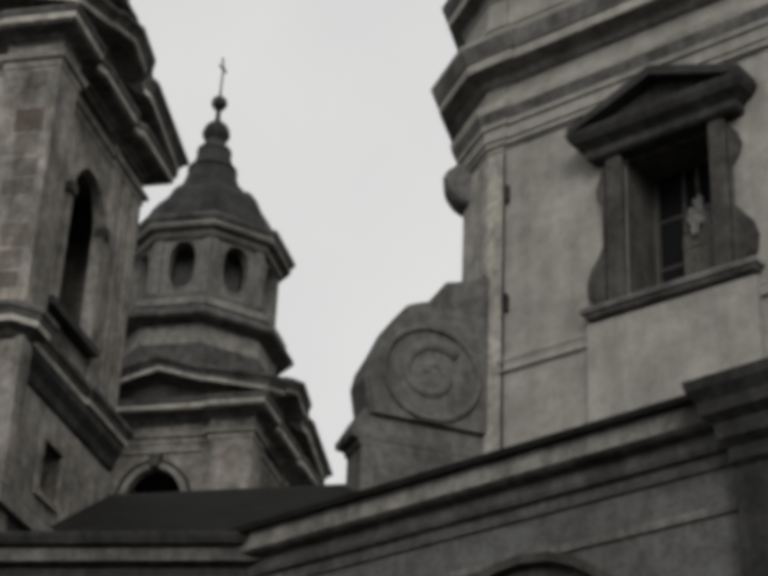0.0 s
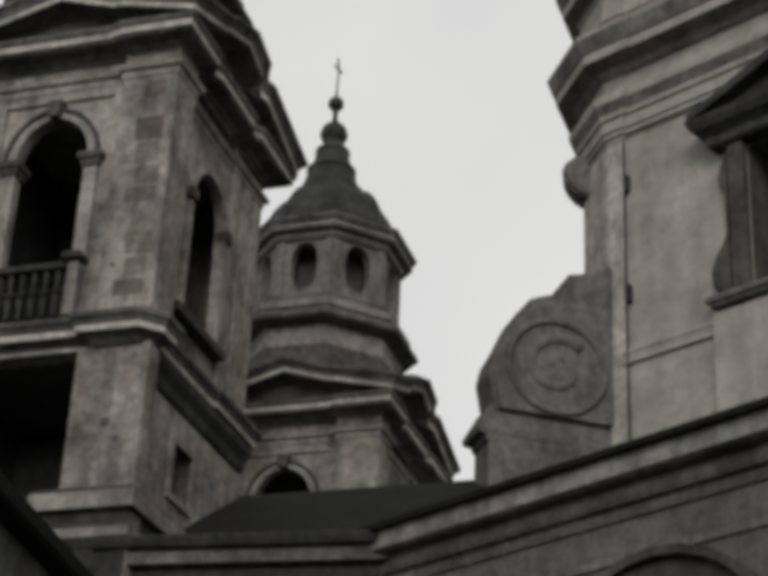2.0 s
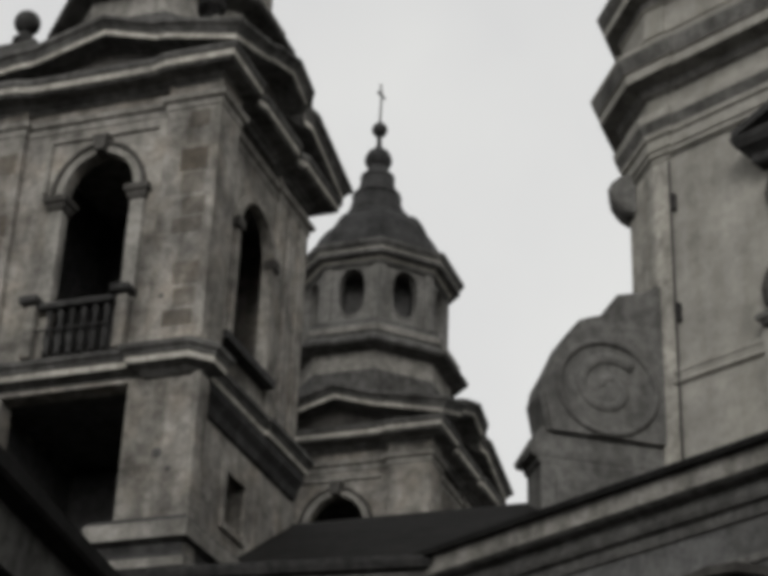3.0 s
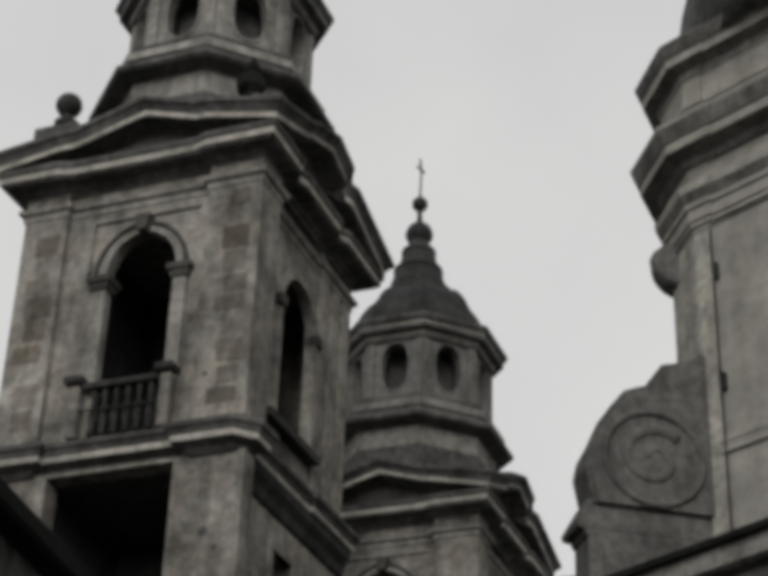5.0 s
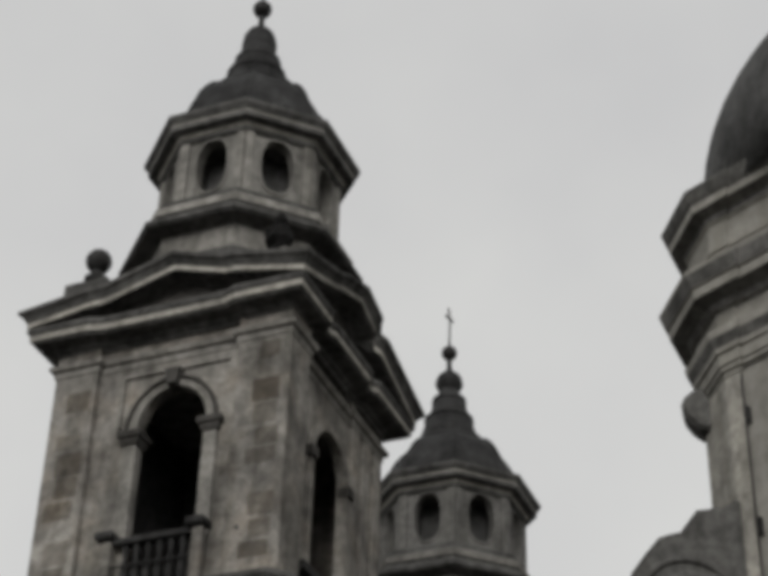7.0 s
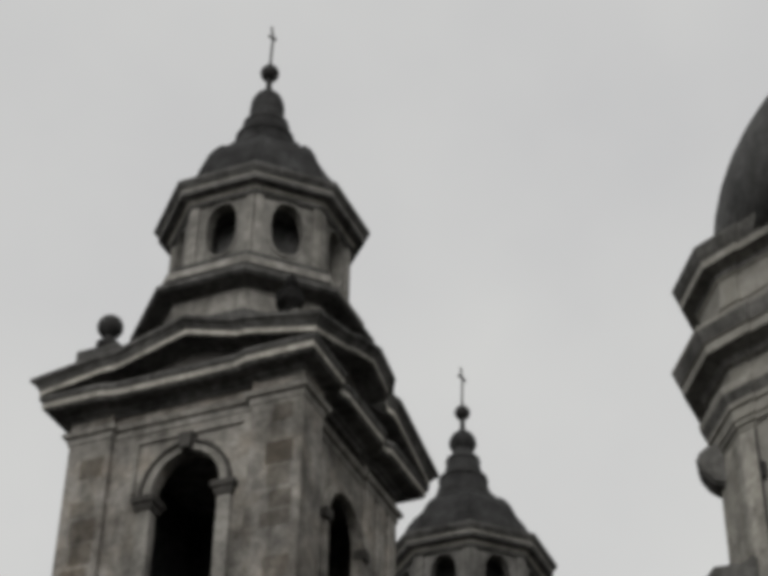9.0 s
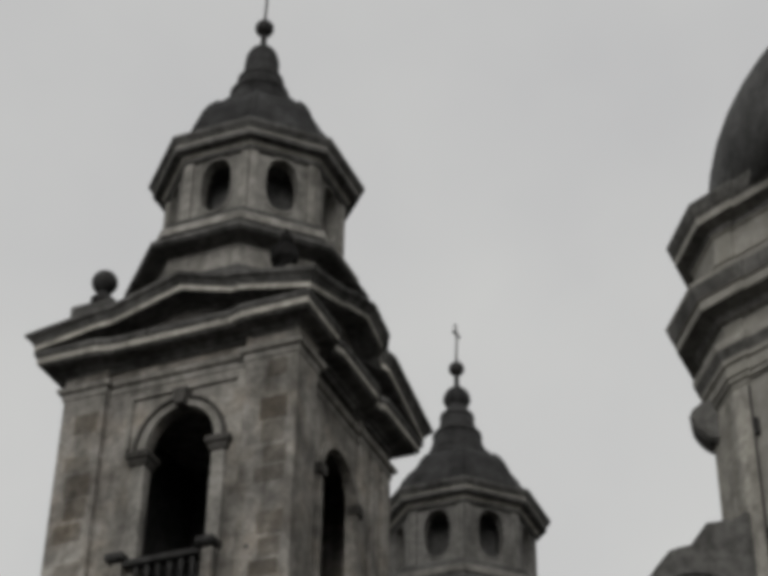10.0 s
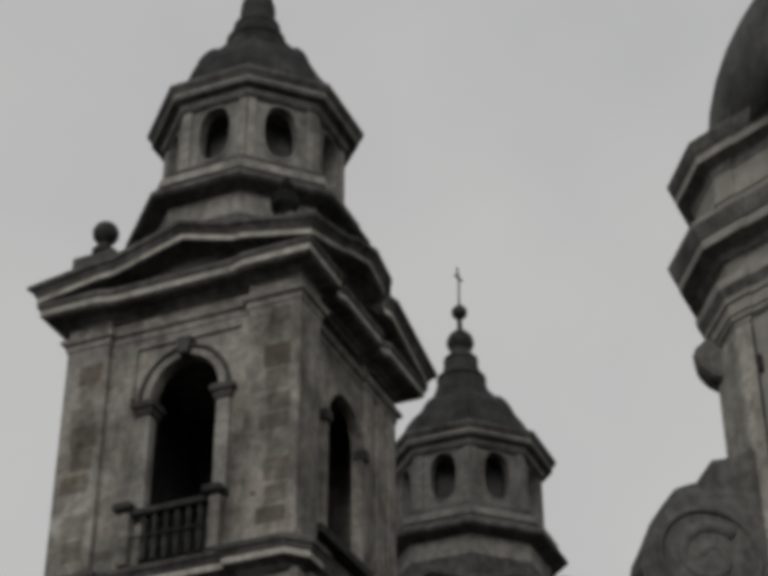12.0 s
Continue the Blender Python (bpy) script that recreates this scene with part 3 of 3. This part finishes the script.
mould(b, [(8.62, -0.3), (10.2, -0.3), (10.2, 0.0), (8.62, 0.0)], [(0.0, 0.0), (0.0, 10.05), (0.06, 10.12), (0.06, 10.3), (0.16, 10.4), (0.18, 10.6), (0.3, 10.7), (0.32, 10.86), (0.42, 11.0), (0.44, 11.14), (0.1, 11.26)])
part("wing_pilaster", b, NEARBLACK, w, "near-black stone pilaster head")

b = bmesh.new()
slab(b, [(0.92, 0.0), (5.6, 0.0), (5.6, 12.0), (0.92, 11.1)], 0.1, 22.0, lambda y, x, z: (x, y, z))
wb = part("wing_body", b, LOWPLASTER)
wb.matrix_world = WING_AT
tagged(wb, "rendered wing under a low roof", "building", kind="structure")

# ---- the domed drum ----
RA = -40.3
DRUM = Vector((2.2145, 29.918, 0))
DRUM_AT = pose(*DRUM, 0, 0, RA)


def way(a):
    return Vector((math.cos(radians(a - RA)), math.sin(radians(a - RA))))


P1 = Vector((-0.35, 0.0))
P2 = P1 + way(111) * 1.2
P3 = P2 + way(74) * 5.5
P0 = Vector((7.55, 0.0))
Q0 = P0 + Vector((1.2, 1.2))
PLAN = [(P1.x, -0.05), (0.06, -0.05), (0.06, 0.0), tuple(P0), tuple(Q0), (8.9, 7.5), (5.0, 11.0), tuple(P3), tuple(P2)]
d = thing("domed_drum", DRUM_AT, "pale plastered church drum under a lead dome", "church", kind="structure")
b = bmesh.new()
holed(b, 0.0, 7.2, 0.0, 20.7, [(2.75, 16.4), (2.75, 19.45), (4.55, 19.45), (4.55, 16.4)], 0.0, 1.2)
part("face_wall", b, PLASTER, d)
b = bmesh.new()
slab(b, [(-0.35, -0.03), (0.0, -0.03), (0.0, 1.2), (-1.0, 1.2), (P2.x, P2.y)], 0.0, 20.6, lambda x, z, y: (x, y, z))
part("corner_pilaster", b, BRIGHTSTONE, d)
b = bmesh.new()
box(b, 7.2, 7.55, -0.03, 1.2, 0.0, 20.6)
part("corner_pilaster", b, BRIGHTSTONE, d)
b = bmesh.new()
inner = [(-1.0, 1.21), (7.5, 1.21), tuple(Q0), (8.9, 7.5), (5.0, 11.0), tuple(P3), tuple(P2)]
mould(b, inner, [(0.0, 0.0), (0.0, 20.7)])
part("drum_core", b, PALE, d)
# steps that face downwards are darker: underside shade put into the colour
b = bmesh.new()
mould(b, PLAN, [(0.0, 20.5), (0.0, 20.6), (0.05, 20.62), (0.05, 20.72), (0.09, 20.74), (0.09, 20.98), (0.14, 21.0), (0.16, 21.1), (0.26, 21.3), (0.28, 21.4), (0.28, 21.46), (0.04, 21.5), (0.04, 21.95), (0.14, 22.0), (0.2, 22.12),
                (0.26, 22.14), (0.5, 22.18), (0.52, 22.2), (0.53, 22.38), (0.58, 22.41), (0.62, 22.52), (0.68, 22.7), (0.7, 22.78), (0.12, 22.9), (0.05, 22.94)], toned=(7, 12, 13, 14, 15, 19, 20))
part("entablature", b, PLASTER, d, toned=MOULD)
# the attic's undersides have their shade painted in the same way
b = bmesh.new()
mould(b, PLAN, [(0.03, 22.9), (0.03, 23.42), (0.07, 23.44), (0.07, 23.56), (0.03, 23.6), (0.03, 24.1), (0.1, 24.16), (0.12, 24.3), (0.38, 24.36), (0.4, 24.52), (0.46, 24.62), (0.52, 24.8), (0.53, 24.86), (0.1, 24.95), (-0.3, 25.3)], toned=(6, 7, 9, 10, 11))
part("attic", b, PLASTER, d, toned=MOULD)
b = bmesh.new()
DC = (3.6, 5.6)
lathe(b, *DC, [(6.62, 24.6)] + [(6.62 * math.cos(i * 0.075), 26.1 + 4.8 * math.sin(i * 0.075)) for i in range(21)], 64)
part("dome", b, DOMELEAD, d, smooth=True)
b = bmesh.new()
mould(b, [(0.0, -0.001), (7.2, -0.001), (7.2, 0.1), (0.0, 0.1)], [(0.0, 15.7), (0.07, 15.73), (0.07, 15.78), (0.03, 15.82), (0.05, 15.92), (0.07, 15.94), (0.07, 16.0), (0.0, 16.04)])
part("string_band", b, PLASTER, d)
b = bmesh.new()
box(b, 1.95, 5.3, -0.14, 0.0, 12.0, 16.1)
part("apron", b, PLASTER, d)

# the window with its pediment
win = thing("window_1", DRUM_AT, "tall grimy stone window under a dark triangular pediment", "window", kind="structure")
b = bmesh.new()
for x0, x1 in ((2.42, 2.75), (4.55, 4.88)):
    part("window_jamb", blk(x0, x1, -0.2, 0.0, 16.3, 19.45, 0.03), GRIME, win)
b = bmesh.new()
mould(b, [(2.0, -0.2), (5.3, -0.2), (5.3, 0.0), (2.0, 0.0)], [(0.0, 16.16), (0.04, 16.19), (0.04, 16.23), (0.1, 16.26), (0.1, 16.34), (0.04, 16.4)])
part("window_sill", b, SCROLLSTONE, win)
b = bmesh.new()
mould(b, [(2.15, -0.26), (5.15, -0.26), (5.15, 0.0), (2.15, 0.0)], [(0.0, 19.35), (0.06, 19.4), (0.06, 19.55), (0.12, 19.6), (0.25, 19.68), (0.32, 19.8), (0.34, 19.9), (0.1, 19.92)])
slab(b, [(2.0, 19.9), (5.3, 19.9), (3.65, 20.55)], -0.3, 0.0)
slab(b, [(1.86, 19.86), (3.65, 20.52), (5.44, 19.86), (5.44, 20.02), (3.65, 20.72), (1.86, 20.02)], -0.6, 0.0)
part("pediment", b, NEARBLACK, win)
EAR = [(2.42, 16.38), (2.14, 16.42), (2.0, 16.6), (1.95, 16.92), (2.04, 17.2), (2.2, 17.4), (2.38, 17.55), (2.38, 18.4), (2.22, 18.6), (2.17, 18.82), (2.24, 19.04), (2.39, 19.15), (2.42, 19.35)]
for flip in (False, True):
    b = bmesh.new()
    line = [(7.3 - x, z) for x, z in EAR][::-1] if flip else EAR
    slab(b, line, -0.16, 0.0)
    bmesh.ops.bevel(b, geom=[e for e in b.edges if all(v.co.y < -0.1 for v in e.verts)], offset=0.05, segments=2, affect="EDGES")
    part("side_volute", b, GRIME, win)
    part("reveal_lining", blk(*((4.546, 4.56) if flip else (2.74, 2.754)), 0.01, 0.97, 16.42, 19.29, 0), GRIME, win)
b = bmesh.new()
for x in (2.77, 3.34, 3.62, 4.47):
    box(b, x, x + 0.06, 0.98, 1.05, 16.42, 19.43)
for z in (16.42, 17.4, 18.4, 19.37):
    box(b, 2.83, 4.47, 0.99, 1.04, z, z + 0.05)
part("window_frame", b, WOOD, win)
for x0, x1 in ((2.84, 3.61), (3.69, 4.46)):
    for z0, z1 in ((16.48, 17.39), (17.46, 18.39), (18.46, 19.36)):
        part("pane", blk(x0, x1, 1.01, 1.02, z0, z1, 0), GLASS, win)
part("window_back", blk(2.6, 4.7, 1.185, 1.199, 16.3, 19.6, 0), DARK, win)
part("soffit", blk(2.76, 4.54, 0.05, 0.97, 19.3, 19.44, 0.01), GRIME, win)
# grey boards added for the pale reflection in the casement's glass
b = bmesh.new()
for k in range(5):
    box(b, 3.5 + k * 0.165, 3.66 + k * 0.165, 0.66, 0.7, 16.44, 17.78)
box(b, 3.5, 4.32, 0.64, 0.658, 16.6, 16.72)
box(b, 3.5, 4.32, 0.64, 0.658, 17.5, 17.62)
part("shutter", b, WOOD, win, "grey boards standing in for a casement that reflects the sky")
# crumpled white sheet in the opening, for the bright sky reflection in the glass
b = bmesh.new()
N = 14
crease = random.Random(5)
grid = [[b.verts.new((3.68 + (0.4 + 0.12 * math.sin(j * 0.33 + 1)) * i / N + 0.03 * crease.uniform(-1, 1), 0.6 + 0.06 * math.sin(i * 1.7 + j * 0.5) + 0.03 * crease.uniform(-1, 1), 17.8 + 0.56 * j / N - 0.12 * math.sin(i * 0.45 + 0.6))) for j in range(N + 1)] for i in range(N + 1)]
for i in range(N):
    for j in range(N):
        b.faces.new((grid[i][j], grid[i + 1][j], grid[i + 1][j + 1], grid[i][j + 1]))
bmesh.ops.solidify(b, geom=b.faces[:], thickness=0.01)
cl = part("cloth", b, GLINT, smooth=True)
cl.matrix_world = DRUM_AT
tagged(cl, "crumpled white sheet standing in for sky reflected in the window", "cloth")

# thin lightning rod with two clamps
b = bmesh.new()
tube(b, [(0.06, -0.06, 11.4), (0.06, -0.06, 20.4)], 0.02, 6)
rod = part("conductor_rod", b, IRON)
rod.matrix_world = DRUM_AT
tagged(rod, "thin iron conductor clamped to the drum wall", "rod")
for z in (19.3, 16.95):
    part("clamp", blk(0.08, 0.16, -0.1, 0.02, z, z + 0.36, 0.01), IRON, rod)

# console below the entablature's far corner
b = bmesh.new()
slab(b, [(-0.3, 20.85), (-0.3, 19.88), (0.0, 19.9), (0.13, 19.97), (0.32, 20.2), (0.42, 20.46), (0.41, 20.6), (0.24, 20.78), (0.12, 20.85)], -0.32, 0.32)
bmesh.ops.bevel(b, geom=b.edges[:], offset=0.06, segments=2, affect="EDGES")
con = part("console", b, SCROLLSTONE)
con.matrix_world = DRUM_AT @ pose(P2.x, P2.y, 0, 0, 0, -144)
tagged(con, "bulging stone console below the drum's cornice", "console")

# scroll buttress at the drum's corner
SCROLL_AT = DRUM_AT @ pose(-0.35, 0.1, 0, 0, 0, 200 - RA)


s = thing("scroll_buttress", SCROLL_AT, "dirty stone scroll buttress with a spiral relief", "buttress")
OUT = [(-0.1, 14.42), (2.26, 14.42), (2.32, 14.5), (2.45, 15.3), (2.38, 15.63), (2.18, 16.03), (1.96, 16.53), (1.69, 16.88), (1.46, 16.98), (1.14, 17.02), (1.1, 17.23), (0.93, 17.53), (0.56, 17.56), (0.38, 17.68), (0.3, 17.6), (0.18, 17.85), (-0.1, 17.9)]
b = bmesh.new()
slab(b, [(x, max(z, 14.6)) for x, z in OUT], -0.7, 0.12)
bmesh.ops.bevel(b, geom=[e for e in b.edges if e.calc_length() < 1.0 and all(v.co.y > 0.1 for v in e.verts)], offset=0.06, segments=2, affect="EDGES")
part("scroll_body", b, SCROLLSTONE, s)
b = bmesh.new()
circle = lambda r, n=40: [(1.18 + r * math.cos(2 * math.pi * i / n), 15.56 + 0.97 * r * math.sin(2 * math.pi * i / n)) for i in range(n)]
band(b, circle(0.86), circle(1.0), 0.1, 0.17, closed=True)
bmesh.ops.bevel(b, geom=[e for e in b.edges if all(v.co.y > 0.15 for v in e.verts)], offset=0.03, segments=2, affect="EDGES")
part("scroll_ring", b, SCROLLSTONE, s, smooth=True)
turns = []
for i in range(56):
    a = math.pi * 0.75 - i * 0.155
    r = 0.66 * (1 - i / 66)
    turns.append((1.18 + r * math.cos(a), 0.06, 15.56 + 0.95 * r * math.sin(a)))
part("spiral", tube(bmesh.new(), turns, [0.14 * (1 - 0.35 * i / 56) for i in range(56)], 10), SCROLLSTONE, s, smooth=True)
b = bmesh.new()
mould(b, [(-0.1, -0.75), (2.42, -0.75), (2.42, 0.0), (-0.1, 0.0)], [(0.0, 10.5), (0.0, 13.98), (0.05, 14.02), (0.06, 14.1), (0.2, 14.15), (0.22, 14.25), (-0.02, 14.7)], shift=lambda poly, d: [Vector((x + (d if x > 1 else 0), y + (d * 0.12 if y > -0.5 else -d * 0.4))) for x, y in poly])
part("pedestal", b, SCROLLSTONE, s)
b = bmesh.new()
slab(b, [(0.25, 11.2), (2.15, 11.2), (2.15, 13.75), (0.25, 13.75)], 0.0, 0.04)
part("pedestal_panel", b, SCROLLSTONE, s)

# pale coping stones on the wing roof beside the pedestal
for x, y, w, h in ((0.55, 1.3, 0.75, 0.22), (1.25, 1.55, 0.5, 0.3)):
    b = bmesh.new()
    slab(b, [(0.0, 0.0), (w, 0.0), (w, h * 0.6), (w * 0.5, h), (0.0, h * 0.6)], 0.0, 0.55)
    st = part("coping_stone", b, PALE)
    st.matrix_world = WING_AT @ pose(x, y, 11.1, 0, 0, 20)
    tagged(st, "pale broken coping stone on the wing roof", "stone", "coping stones")

# small urn on the attic's corner
b = bmesh.new()
lathe(b, P2.x + 0.35, P2.y + 0.1, [(0.16, 24.8), (0.16, 24.95), (0.07, 25.02), (0.15, 25.14), (0.15, 25.24), (0.05, 25.36)], 12)
urn = part("attic_urn", b, DARKSTONE, smooth=True)
urn.matrix_world = DRUM_AT
tagged(urn, "small dark stone urn on the attic corner", "urn")

# putlog holes in the tower's pier: thin discs, the hole's shade put into their colour
for x, z, r in ((-0.95, 13.05, 0.09), (-0.72, 12.75, 0.05), (-1.1, 15.9, 0.05), (-0.5, 16.1, 0.04)):
    hole = bmesh.new()
    lathe(hole, 0, 0, [(r, 0.0), (r * 0.8, 0.006)], 10)
    h = part("putlog_hole", hole, DARK, tower)
    h.matrix_local = pose(x, (0.049 if z < 14 else -0.061), z, 90, 0, 0)

# ---- the neighbouring building whose eave comes close on the way ----
EAVE_AT = pose(-6.12, 20.9, 0, 0, 0, 84.5)
n = thing("neighbour_house", EAVE_AT, "dark neighbouring house with a projecting stone eave", "building")
b = bmesh.new()
box(b, -3.8, 3.7, 0.75, 6.0, 0, 9.0)
part("house_wall", b, DARKSTONE, n)
# one fascia coloured lighter for the light that falls on the eave
b = bmesh.new()
slab(b, [(0.8, 8.5), (0.5, 8.6), (0.34, 8.72), (0.3, 9.4), (0.04, 9.44), (0.0, 9.5), (0.0, 9.7), (1.5, 9.95), (1.5, 8.5)], -4.0, 4.1, lambda y, x, z: (x, y, z), toned=(2,))
part("house_eave", b, TILE, n, toned=SCROLLSTONE)

# ---- unseen plain blocks, added beside and behind the camera to cut low sky light ----
for i, (x0, x1, y0, y1, h) in enumerate(((-24, -14, -16, 16, 15), (13, 24, -16, 16, 14), (-24, 24, -26, -14, 16))):
    q = thing("unseen_house_block", pose(0, 0, 0), "unseen plain grey block added to hold back low sky light", "building", kind="structure")
    part("house_wall", blk(x0, x1, y0, y1, 0, h, 0.05), LOWPLASTER, q)
    part("house_roof", blk(x0 - 0.4, x1 + 0.4, y0 - 0.4, y1 + 0.4, h, h + 0.5, 0.05), TILE, q)
